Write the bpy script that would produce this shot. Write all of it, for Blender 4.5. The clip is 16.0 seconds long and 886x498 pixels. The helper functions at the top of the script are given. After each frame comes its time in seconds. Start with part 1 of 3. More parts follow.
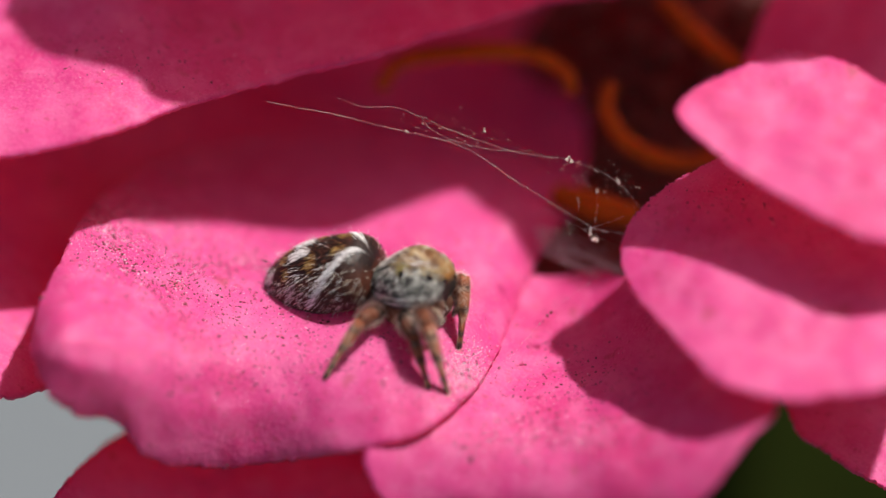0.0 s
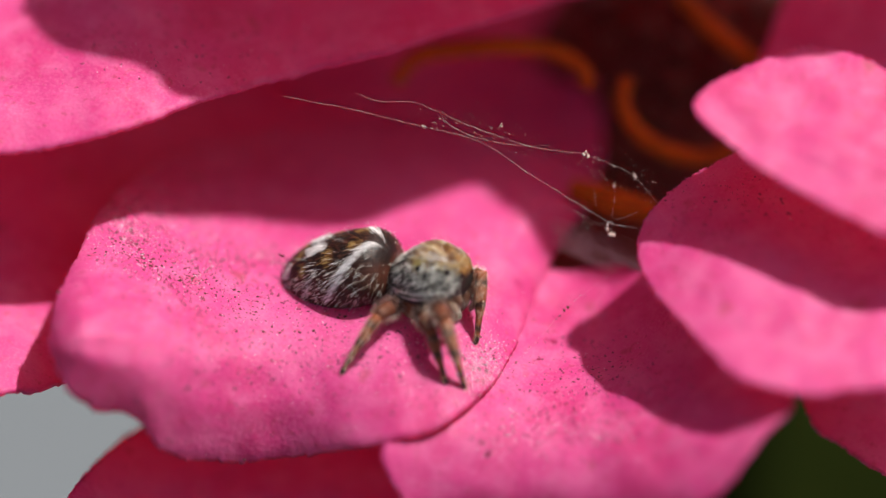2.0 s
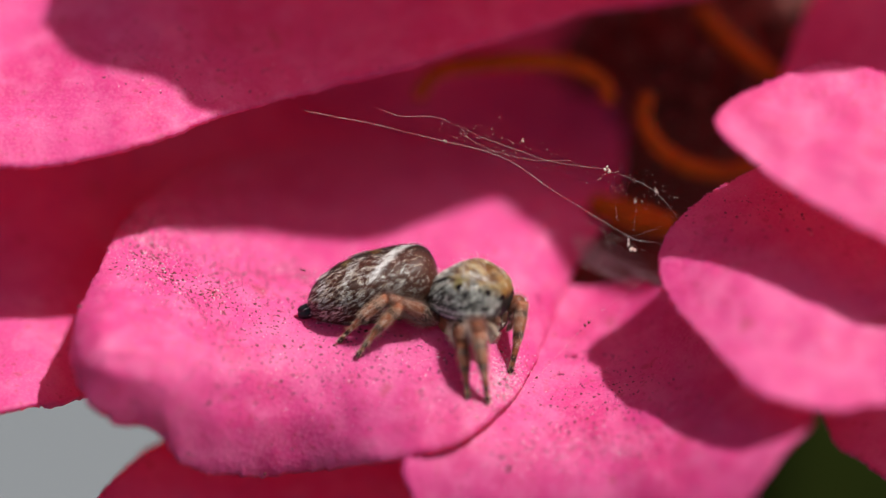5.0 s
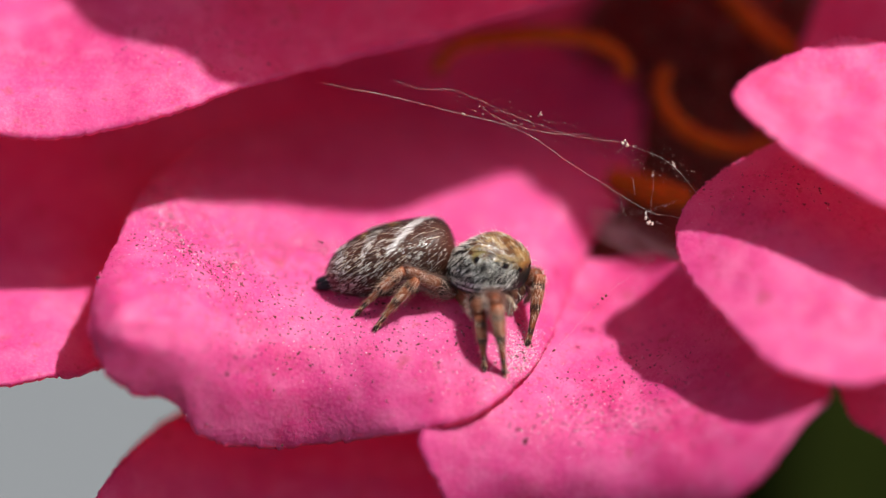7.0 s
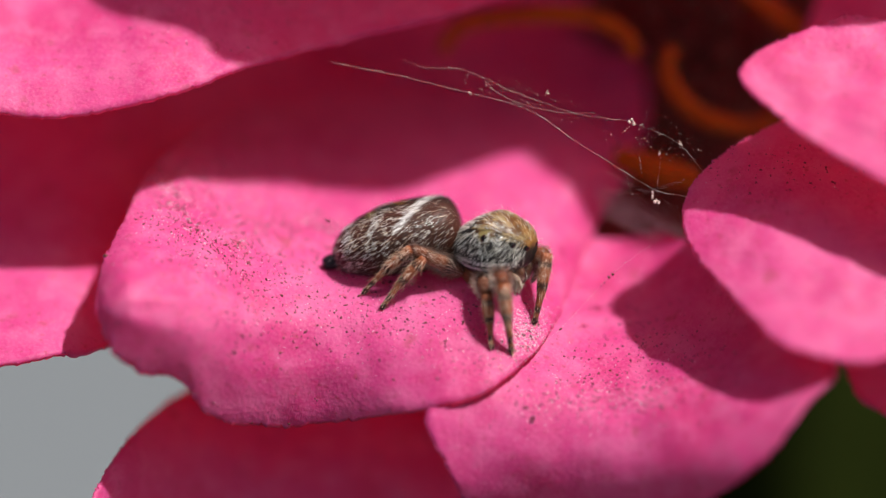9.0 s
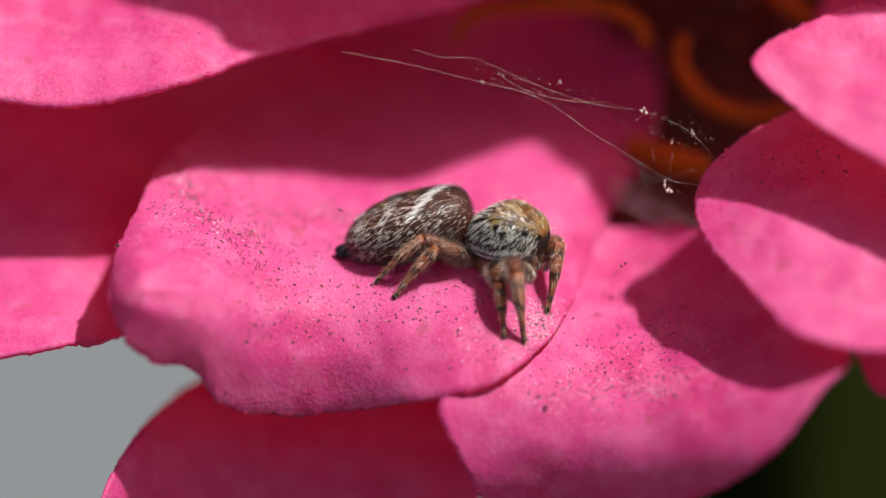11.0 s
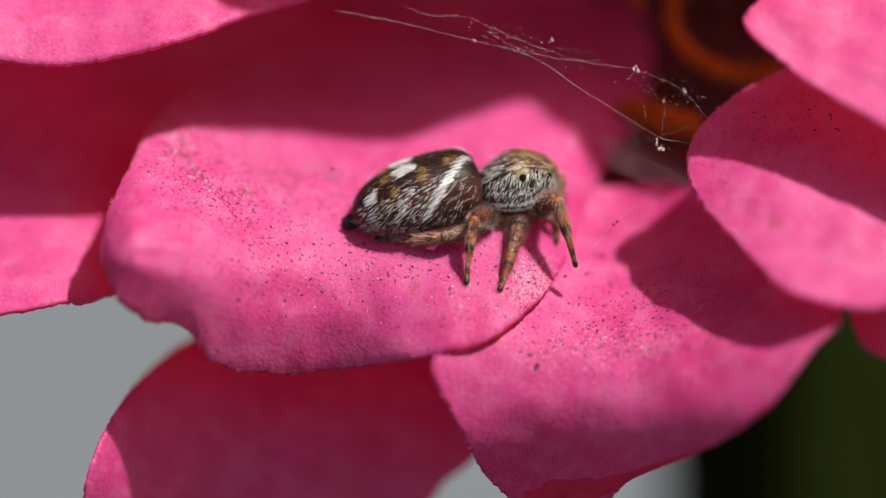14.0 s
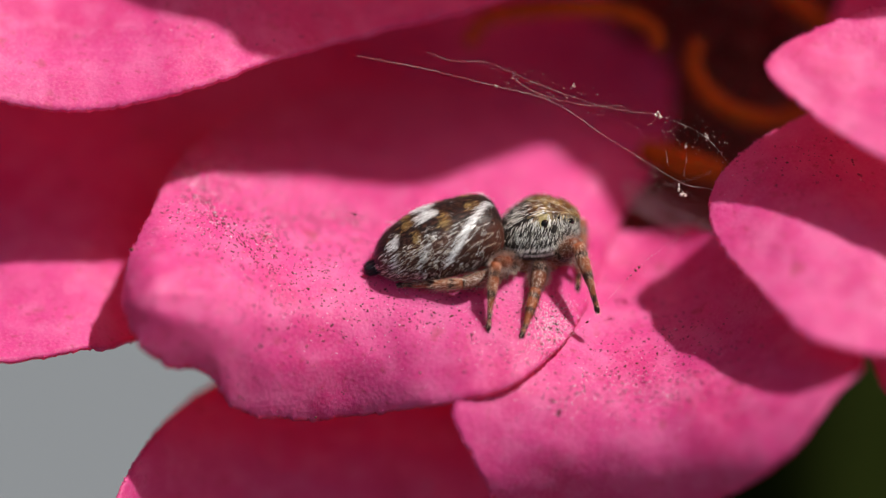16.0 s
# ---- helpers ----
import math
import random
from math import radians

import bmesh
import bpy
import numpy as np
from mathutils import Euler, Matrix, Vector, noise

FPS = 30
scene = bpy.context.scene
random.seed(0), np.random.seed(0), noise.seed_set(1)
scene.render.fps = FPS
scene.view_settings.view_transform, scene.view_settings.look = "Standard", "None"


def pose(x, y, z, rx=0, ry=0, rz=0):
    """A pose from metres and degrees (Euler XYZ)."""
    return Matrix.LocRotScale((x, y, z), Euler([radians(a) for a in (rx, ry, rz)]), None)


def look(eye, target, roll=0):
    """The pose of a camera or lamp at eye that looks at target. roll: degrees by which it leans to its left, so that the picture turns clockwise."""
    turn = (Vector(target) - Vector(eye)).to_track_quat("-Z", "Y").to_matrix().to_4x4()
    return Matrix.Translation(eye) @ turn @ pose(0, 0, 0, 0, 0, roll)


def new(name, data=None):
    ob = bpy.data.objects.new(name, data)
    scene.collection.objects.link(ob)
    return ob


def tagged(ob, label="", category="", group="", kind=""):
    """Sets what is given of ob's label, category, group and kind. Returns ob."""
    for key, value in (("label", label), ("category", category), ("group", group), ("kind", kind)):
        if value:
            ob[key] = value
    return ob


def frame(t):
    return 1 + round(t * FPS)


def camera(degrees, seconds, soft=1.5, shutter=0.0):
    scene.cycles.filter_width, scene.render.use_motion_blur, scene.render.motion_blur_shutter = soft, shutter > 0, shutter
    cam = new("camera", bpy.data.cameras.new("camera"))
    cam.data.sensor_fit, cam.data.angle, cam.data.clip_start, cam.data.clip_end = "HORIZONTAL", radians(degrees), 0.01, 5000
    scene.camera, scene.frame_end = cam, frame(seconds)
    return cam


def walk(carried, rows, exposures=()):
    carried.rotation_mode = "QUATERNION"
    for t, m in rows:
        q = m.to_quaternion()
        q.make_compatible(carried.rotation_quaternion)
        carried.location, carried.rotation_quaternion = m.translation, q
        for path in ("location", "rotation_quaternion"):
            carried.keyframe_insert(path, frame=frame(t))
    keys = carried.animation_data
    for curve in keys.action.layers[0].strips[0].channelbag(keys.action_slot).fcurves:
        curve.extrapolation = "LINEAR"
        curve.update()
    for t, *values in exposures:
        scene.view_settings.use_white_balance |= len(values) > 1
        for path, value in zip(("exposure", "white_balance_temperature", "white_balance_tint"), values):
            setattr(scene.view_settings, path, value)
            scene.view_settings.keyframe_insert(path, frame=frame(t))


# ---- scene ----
from mathutils.bvhtree import BVHTree

MM = 0.001
# The flower head leans 30 degrees towards the lens. Its own frame, in mm: x across, y away from the lens, z up the head.
HEAD = pose(0, 0, 0.35, -30, 0, 0)


def at_head(x, y, z):
    """A place of the head's frame, in mm, as a place of the world."""
    return HEAD @ Vector((x * MM, y * MM, z * MM))


# ---- camera: seconds, mm across, mm up, mm off the spider, lean in degrees ----
cam = camera(6.36, 16.0, soft=1.3)
cam.data.dof.use_dof = True
cam.data.dof.focus_distance = 0.18005
cam.data.dof.aperture_fstop = 17.0
WAY = [
    (0.0, 1.260, 0.397, 179.42, -0.36),
    (0.2, 1.231, 0.391, 179.47, -0.36),
    (0.5, 0.557, 0.301, 179.52, -0.36),
    (0.7, 0.654, 0.337, 179.53, -0.36),
    (1.0, 1.052, 0.398, 179.53, -0.36),
    (1.2, 0.917, 0.509, 179.51, -0.36),
    (1.5, 0.762, 0.517, 179.47, -0.36),
    (1.7, 0.800, 0.278, 179.50, -0.36),
    (2.0, 0.876, 0.281, 179.54, -0.36),
    (2.2, 0.894, 0.300, 179.59, -0.36),
    (2.5, 0.612, -0.029, 179.66, -0.36),
    (2.7, 0.579, -0.251, 179.63, -0.36),
    (3.0, 0.465, 0.255, 179.61, -0.36),
    (3.2, 0.684, 0.437, 179.62, -0.36),
    (3.5, 0.468, 0.144, 179.63, -0.36),
    (3.7, 0.165, 0.071, 179.57, -0.36),
    (4.0, 0.470, 0.366, 179.49, -0.36),
    (4.2, 0.385, 0.510, 179.52, -0.36),
    (6.3, 0.441, 0.477, 179.93, 0.03),
    (6.5, -0.304, 0.210, 179.99, 0.03),
    (6.7, -0.347, -0.255, 179.99, 0.03),
    (7.0, -0.000, 0.000, 180.00, 0.03),
    (7.2, -0.204, 0.093, 180.04, 0.03),
    (7.5, -0.757, -0.401, 180.09, 0.03),
    (7.7, -0.429, -0.315, 180.02, 0.03),
    (8.0, 0.421, 0.416, 179.92, 0.03),
    (8.2, 0.339, 0.720, 179.95, 0.03),
    (8.5, -0.358, 0.175, 179.98, 0.03),
    (8.7, -0.176, -0.447, 180.10, 0.03),
    (10.8, -0.112, -0.553, 180.07, -0.05),
    (11.0, -0.436, -0.726, 180.14, -0.05),
    (11.2, -0.832, -1.048, 180.14, -0.05),
    (11.5, -0.596, -0.956, 180.13, -0.05),
    (11.7, -0.384, -1.334, 180.19, -0.05),
    (12.0, -0.794, -1.813, 180.26, -0.05),
    (12.2, -0.687, -0.492, 180.19, -0.05),
    (12.5, -0.078, -0.478, 180.09, -0.05),
    (12.7, -0.549, -1.752, 180.12, -0.05),
    (13.0, -0.878, -1.374, 180.17, -0.05),
    (13.2, -0.389, -0.577, 180.16, -0.05),
    (13.5, -0.662, -0.918, 180.14, -0.05),
    (13.7, -0.351, -1.552, 180.18, -0.05),
    (14.0, -0.257, -1.671, 180.25, -0.05),
    (14.2, -1.506, -1.349, 180.10, -0.05),
    (14.5, -0.388, -0.693, 179.90, -0.05),
    (14.7, 0.298, -0.956, 180.05, -0.05),
    (15.0, -0.739, -1.670, 180.29, -0.05),
    (15.2, -0.722, -1.037, 180.19, -0.05),
    (15.5, -0.186, -0.361, 180.04, -0.05),
    (15.7, -0.617, -0.831, 180.05, -0.05),
    (16.0, -0.749, -0.635, 180.06, -0.05),
]

walk(cam, [(t, look(at_head(x, -off, z), at_head(x, 0, z), lean)) for t, x, z, off, lean in WAY],
     [(0.0, 0.13), (4.2, 0.10), (6.5, 0.17), (7.3, 0.28), (7.8, 0.20), (8.1, 0.11), (8.7, 0.11), (11.0, 0.09), (12.4, 0.02), (13.0, -0.1), (14.0, 0.03), (16.0, 0.01)])

# ---- light ----
SUN_WAY = HEAD.to_3x3() @ Vector((-0.42, 0.45, -0.78))
world = bpy.data.worlds.new("sky")
scene.world = world
world.use_nodes = True
sky = world.node_tree.nodes.new("ShaderNodeTexSky")
sky.sky_type, sky.sun_disc = "NISHITA", False
sky.dust_density, sky.ozone_density = 5.0, 0.3
sky.sun_elevation = math.asin(-SUN_WAY.normalized().z)
sky.sun_rotation = math.atan2(-SUN_WAY.x, -SUN_WAY.y)
world.node_tree.links.new(sky.outputs[0], world.node_tree.nodes["Background"].inputs[0])
world.node_tree.nodes["Background"].inputs[1].default_value = 0.06
sun = new("sun", bpy.data.lights.new("sun", "SUN"))
sun.data.energy, sun.data.angle, sun.data.color = 5.0, radians(1.8), (1.0, 0.96, 0.9)
sun.matrix_world = look((0, 0, 1), Vector((0, 0, 1)) + SUN_WAY)


# ---- materials ----
def material(name, rough=0.6):
    m = bpy.data.materials.new(name)
    m.use_nodes = True
    n, l = m.node_tree.nodes, m.node_tree.links
    b = n["Principled BSDF"]
    b.inputs["Roughness"].default_value = rough
    return m, n, l, b


def noise_node(n, l, scale, detail=3.0, coord="Object"):
    tc, tx = n.new("ShaderNodeTexCoord"), n.new("ShaderNodeTexNoise")
    tx.inputs["Scale"].default_value, tx.inputs["Detail"].default_value = scale, detail
    l.new(tc.outputs[coord], tx.inputs["Vector"])
    return tx.outputs["Fac"]


def ramp(n, l, fac, *stops):
    r = n.new("ShaderNodeValToRGB")
    while len(r.color_ramp.elements) < len(stops):
        r.color_ramp.elements.new(0.5)
    for e, (p, c) in zip(r.color_ramp.elements, stops):
        e.position, e.color = p, (*c, 1)
    l.new(fac, r.inputs[0])
    return r.outputs[0]


def mixed(n, l, fac, a, b, mode="MIX"):
    m = n.new("ShaderNodeMix")
    m.data_type, m.blend_type = "RGBA", mode
    for sock, v in ((m.inputs[0], fac), (m.inputs[6], a), (m.inputs[7], b)):
        if isinstance(v, (int, float)):
            sock.default_value = v
        elif isinstance(v, tuple):
            sock.default_value = (*v, 1)
        else:
            l.new(v, sock)
    return m.outputs[2]


def bump(n, l, b, height, strength, distance):
    k = n.new("ShaderNodeBump")
    k.inputs["Strength"].default_value, k.inputs["Distance"].default_value = strength, distance
    l.new(height, k.inputs["Height"])
    l.new(k.outputs[0], b.inputs["Normal"])
    return k.outputs[0]


def petal_material(name, through_light):
    m, n, l, b = material(name, 0.55)
    blotch = noise_node(n, l, 350, 4)
    col = ramp(n, l, blotch, (0.32, (0.70, 0.040, 0.235)), (0.5, (0.77, 0.062, 0.305)), (0.66, (0.84, 0.105, 0.37)))
    mottle = noise_node(n, l, 1700, 5)
    col = mixed(n, l, ramp(n, l, mottle, (0.45, (0, 0, 0)), (0.68, (0.65, 0.65, 0.65))), col, (0.89, 0.185, 0.45))
    grain = noise_node(n, l, 14000, 2)
    col = mixed(n, l, ramp(n, l, grain, (0.47, (0, 0, 0)), (0.75, (0.5, 0.5, 0.5))), col, (0.90, 0.22, 0.46))
    fleck = noise_node(n, l, 6000, 4)
    col = mixed(n, l, ramp(n, l, fleck, (0.60, (0, 0, 0)), (0.72, (0.6, 0.6, 0.6))), col, (0.42, 0.05, 0.10))
    stain = noise_node(n, l, 1300, 3)
    col = mixed(n, l, ramp(n, l, stain, (0.66, (0, 0, 0)), (0.76, (0.6, 0.6, 0.6))), col, (0.36, 0.06, 0.07))
    l.new(col, b.inputs["Base Color"])
    b.inputs["Specular IOR Level"].default_value = 0.45
    fine = noise_node(n, l, 11000, 3)
    wide = noise_node(n, l, 1600, 3)
    k = n.new("ShaderNodeBump")
    k.inputs["Strength"].default_value, k.inputs["Distance"].default_value = 0.3, 0.0001
    l.new(wide, k.inputs["Height"])
    nrm = bump(n, l, b, fine, 0.35, 0.00005)
    l.new(k.outputs[0], nrm.node.inputs["Normal"])
    tr = n.new("ShaderNodeBsdfTranslucent")
    tr.inputs[0].default_value = (0.88, 0.032, 0.09, 1)
    l.new(nrm, tr.inputs["Normal"])
    mx = n.new("ShaderNodeMixShader")
    mx.inputs[0].default_value = through_light
    l.new(b.outputs[0], mx.inputs[1])
    l.new(tr.outputs[0], mx.inputs[2])
    l.new(mx.outputs[0], n["Material Output"].inputs[0])
    return m


def tint_material(name, rough, spec=0.5, grain=5000, mottle=0.5):
    m, n, l, b = material(name, rough)
    at = n.new("ShaderNodeAttribute")
    at.attribute_name = "tint"
    f = noise_node(n, l, grain, 3)
    l.new(mixed(n, l, mottle, at.outputs["Color"], ramp(n, l, f, (0.3, (0.45, 0.45, 0.45)), (0.7, (1, 1, 1))), "MULTIPLY"), b.inputs["Base Color"])
    b.inputs["Specular IOR Level"].default_value = spec
    bump(n, l, b, f, 0.5, 0.00003)
    return m


def plain_material(name, dark, light, rough, scale, relief=0.00003, spec=0.5):
    m, n, l, b = material(name, rough)
    f = noise_node(n, l, scale, 4)
    l.new(ramp(n, l, f, (0.3, dark), (0.7, light)), b.inputs["Base Color"])
    b.inputs["Specular IOR Level"].default_value = spec
    bump(n, l, b, f, 0.4, relief)
    return m


PETAL, PETAL_BACK = petal_material("petal_skin", 0.38), petal_material("petal_back", 0.72)
# For the unseen upper petal: passes more light, to redden the shade below it.
THIN = petal_material("thin_petal", 0.6), petal_material("thin_petal_back", 0.85)
FLORET = plain_material("floret_orange", (0.36, 0.062, 0.002), (0.52, 0.105, 0.003), 0.7, 2500, 0.00003, 0.2)
DISC = plain_material("disc_maroon", (0.09, 0.014, 0.011), (0.20, 0.028, 0.018), 0.7, 1500)
SILK = plain_material("silk", (0.6, 0.55, 0.55), (0.8, 0.76, 0.76), 0.4, 3000)
CRUMB = plain_material("web_crumbs", (0.45, 0.3, 0.25), (0.75, 0.62, 0.58), 0.6, 6000)
DUST = plain_material("pollen_dust", (0.05, 0.009, 0.010), (0.20, 0.045, 0.035), 0.7, 8000)
GLINT = plain_material("pale_grains", (0.75, 0.5, 0.58), (0.9, 0.75, 0.8), 0.3, 8000)
SKIN = tint_material("spider_skin", 0.5, 0.35)
HAIR = tint_material("spider_hair", 0.35, 0.55, 5000, 0.1)
EYE = plain_material("eye", (0.004, 0.003, 0.003), (0.008, 0.006, 0.005), 0.05, 500, 0.0)
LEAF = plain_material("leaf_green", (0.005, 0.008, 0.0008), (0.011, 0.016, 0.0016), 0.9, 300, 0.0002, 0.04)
SOIL = plain_material("soil", (0.02, 0.014, 0.009), (0.07, 0.05, 0.035), 0.95, 60, 0.004, 0.2)
PAVING = plain_material("paving", (0.113, 0.125, 0.136), (0.15, 0.165, 0.178), 0.85, 40, 0.002)


# ---- building helpers ----
def part(name, bm, mat, parent=None, label="", smooth=True):
    """Links a bmesh in mm as one mesh object under a thing or part."""
    bmesh.ops.scale(bm, vec=(MM, MM, MM), verts=bm.verts)
    bmesh.ops.recalc_face_normals(bm, faces=bm.faces) if len(bm.faces) < 60000 else None
    me = bpy.data.meshes.new(name)
    bm.to_mesh(me)
    bm.free()
    me.materials.append(mat)
    if smooth:
        me.polygons.foreach_set("use_smooth", [True] * len(me.polygons))
    ob = new(name, me)
    ob.parent = parent
    return tagged(ob, label)


def smooth(lo, hi, x):
    t = min(1, max(0, (x - lo) / (hi - lo)))
    return t * t * (3 - 2 * t)


def spline(points, count):
    """A Catmull-Rom curve through the points, evenly spaced."""
    p = [Vector(q) for q in points]
    p = [2 * p[0] - p[1], *p, 2 * p[-1] - p[-2]]
    fine = []
    for i in range(1, len(p) - 2):
        for k in range(24):
            u = k / 24
            a, b, c, d = p[i - 1:i + 3]
            fine.append(0.5 * (2 * b + (c - a) * u + (2 * a - 5 * b + 4 * c - d) * u * u + (3 * b - a - 3 * c + d) * u ** 3))
    fine.append(p[-2])
    far = [0.0]
    for a, b in zip(fine, fine[1:]):
        far.append(far[-1] + (b - a).length)
    out, j = [], 0
    for k in range(count):
        s = far[-1] * k / (count - 1)
        while j < len(far) - 2 and far[j + 1] < s:
            j += 1
        u = (s - far[j]) / max(1e-9, far[j + 1] - far[j])
        out.append(fine[j].lerp(fine[j + 1], min(1, max(0, u))))
    return out


def tube(bm, points, radii, sides=8, tint=None):
    """A tapered tube along the points, closed at both ends."""
    lay = bm.verts.layers.float_color.get("tint") if tint else None
    rings = []
    for i, c in enumerate(points):
        t = (points[min(i + 1, len(points) - 1)] - points[max(i - 1, 0)]).normalized()
        a = t.cross(Vector((0.21, 0.33, 0.92)))
        a = (a if a.length > 0.05 else t.cross(Vector((1, 0, 0)))).normalized()
        b = t.cross(a)
        ring = [bm.verts.new(c + radii[i] * (a * math.cos(2 * math.pi * k / sides) + b * math.sin(2 * math.pi * k / sides))) for k in range(sides)]
        if lay:
            for v in ring:
                v[lay] = (*tint(i / (len(points) - 1)), 1)
        rings.append(ring)
    for r, s in zip(rings, rings[1:]):
        for k in range(sides):
            bm.faces.new((r[k], r[(k + 1) % sides], s[(k + 1) % sides], s[k]))
    bm.faces.new(rings[0][::-1])
    bm.faces.new(rings[-1])


seed_grain = bmesh.new()
bmesh.ops.create_icosphere(seed_grain, subdivisions=1, radius=1)
GRAIN = [v.co.copy() for v in seed_grain.verts], [[v.index for v in f.verts] for f in seed_grain.faces]
seed_grain.free()


def lump(bm, centre, size, rng):
    """An uneven small grain."""
    turn = Matrix.Rotation(rng.uniform(0, 6.3), 3, (0.3, 0.8, 0.5)) @ Matrix.Diagonal((rng.uniform(0.8, 1.9), rng.uniform(0.5, 1), rng.uniform(0.6, 1.1)))
    vs = [bm.verts.new(Vector(centre) + turn @ (c * size * rng.uniform(0.6, 1.35))) for c in GRAIN[0]]
    for f in GRAIN[1]:
        bm.faces.new([vs[k] for k in f])


# ---- ground ----
bm = bmesh.new()
bmesh.ops.create_grid(bm, x_segments=60, y_segments=60, size=60000)
ground = tagged(part("ground", bm, PAVING), "pale grey paving far below the flower, out of focus", "ground", kind="structure")

# Unseen soil disc, added to keep paving bounce off the petals' undersides.
bm = bmesh.new()
bmesh.ops.create_grid(bm, x_segments=70, y_segments=70, size=430)
for v in bm.verts:
    r = v.co.length
    if r > 400:
        v.co *= 400 / r
        r = 400
    v.co.z = 4 + (1 - (r / 400) ** 2) * 12 + smooth(400, 340, r) * 7 * noise.noise(v.co * 0.05)
    v.co.y -= 150
tagged(part("bounce_cut_soil", bm, SOIL), "unseen dark soil disc added under the plant to cut light bounced off the paving", "soil", kind="structure")

# ---- flower ----
flower = tagged(new("zinnia_flower"), "pink zinnia flower head with broad ray petals and orange florets", "flower")
flower.matrix_world = HEAD
PETALS = []
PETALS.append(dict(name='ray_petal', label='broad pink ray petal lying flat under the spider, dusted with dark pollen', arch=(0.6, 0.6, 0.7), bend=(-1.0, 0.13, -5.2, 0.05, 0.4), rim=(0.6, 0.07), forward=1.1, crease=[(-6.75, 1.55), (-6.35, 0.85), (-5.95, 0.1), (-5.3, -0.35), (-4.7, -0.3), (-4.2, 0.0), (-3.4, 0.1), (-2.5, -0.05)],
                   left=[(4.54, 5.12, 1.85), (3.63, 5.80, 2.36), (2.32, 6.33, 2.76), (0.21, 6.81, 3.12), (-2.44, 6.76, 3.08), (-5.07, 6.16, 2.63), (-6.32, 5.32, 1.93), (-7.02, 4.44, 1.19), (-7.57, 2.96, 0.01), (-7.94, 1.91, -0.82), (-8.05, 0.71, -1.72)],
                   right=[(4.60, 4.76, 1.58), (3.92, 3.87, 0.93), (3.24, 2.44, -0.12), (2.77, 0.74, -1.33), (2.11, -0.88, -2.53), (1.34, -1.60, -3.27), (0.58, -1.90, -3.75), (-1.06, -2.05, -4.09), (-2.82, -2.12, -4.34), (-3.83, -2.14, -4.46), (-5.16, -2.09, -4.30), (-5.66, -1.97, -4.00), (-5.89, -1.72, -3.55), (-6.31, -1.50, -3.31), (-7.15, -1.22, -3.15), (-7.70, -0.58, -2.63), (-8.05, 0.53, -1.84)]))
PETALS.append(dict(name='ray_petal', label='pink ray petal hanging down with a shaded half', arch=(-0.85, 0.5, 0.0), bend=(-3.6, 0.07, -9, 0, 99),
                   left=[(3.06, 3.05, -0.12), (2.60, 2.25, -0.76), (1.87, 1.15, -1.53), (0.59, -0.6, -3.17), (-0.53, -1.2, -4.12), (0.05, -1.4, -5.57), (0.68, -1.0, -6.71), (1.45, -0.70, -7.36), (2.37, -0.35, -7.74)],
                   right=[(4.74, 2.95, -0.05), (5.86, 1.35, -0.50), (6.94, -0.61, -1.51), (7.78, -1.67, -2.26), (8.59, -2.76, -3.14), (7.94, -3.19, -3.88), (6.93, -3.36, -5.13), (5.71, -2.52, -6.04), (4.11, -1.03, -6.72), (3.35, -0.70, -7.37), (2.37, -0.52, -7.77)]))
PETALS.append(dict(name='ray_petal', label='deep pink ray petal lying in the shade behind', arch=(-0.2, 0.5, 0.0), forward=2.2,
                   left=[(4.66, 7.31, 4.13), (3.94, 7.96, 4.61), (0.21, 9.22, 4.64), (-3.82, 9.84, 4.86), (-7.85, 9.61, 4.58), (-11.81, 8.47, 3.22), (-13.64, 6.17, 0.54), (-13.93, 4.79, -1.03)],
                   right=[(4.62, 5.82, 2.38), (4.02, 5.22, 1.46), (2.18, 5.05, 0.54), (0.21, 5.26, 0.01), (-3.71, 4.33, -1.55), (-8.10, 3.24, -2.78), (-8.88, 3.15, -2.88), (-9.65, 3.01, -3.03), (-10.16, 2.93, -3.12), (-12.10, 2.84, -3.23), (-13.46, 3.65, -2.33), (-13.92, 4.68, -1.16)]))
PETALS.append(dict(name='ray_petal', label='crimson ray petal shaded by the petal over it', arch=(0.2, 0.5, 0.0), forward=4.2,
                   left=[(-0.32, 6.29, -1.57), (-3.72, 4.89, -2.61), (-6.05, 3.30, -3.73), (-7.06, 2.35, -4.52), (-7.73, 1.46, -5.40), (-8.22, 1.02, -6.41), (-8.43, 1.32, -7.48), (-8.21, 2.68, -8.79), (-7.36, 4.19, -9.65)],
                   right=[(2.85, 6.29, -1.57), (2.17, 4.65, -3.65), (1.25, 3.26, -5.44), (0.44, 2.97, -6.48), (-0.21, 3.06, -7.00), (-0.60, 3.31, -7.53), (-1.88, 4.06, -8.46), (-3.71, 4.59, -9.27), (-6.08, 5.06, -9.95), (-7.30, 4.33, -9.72)]))
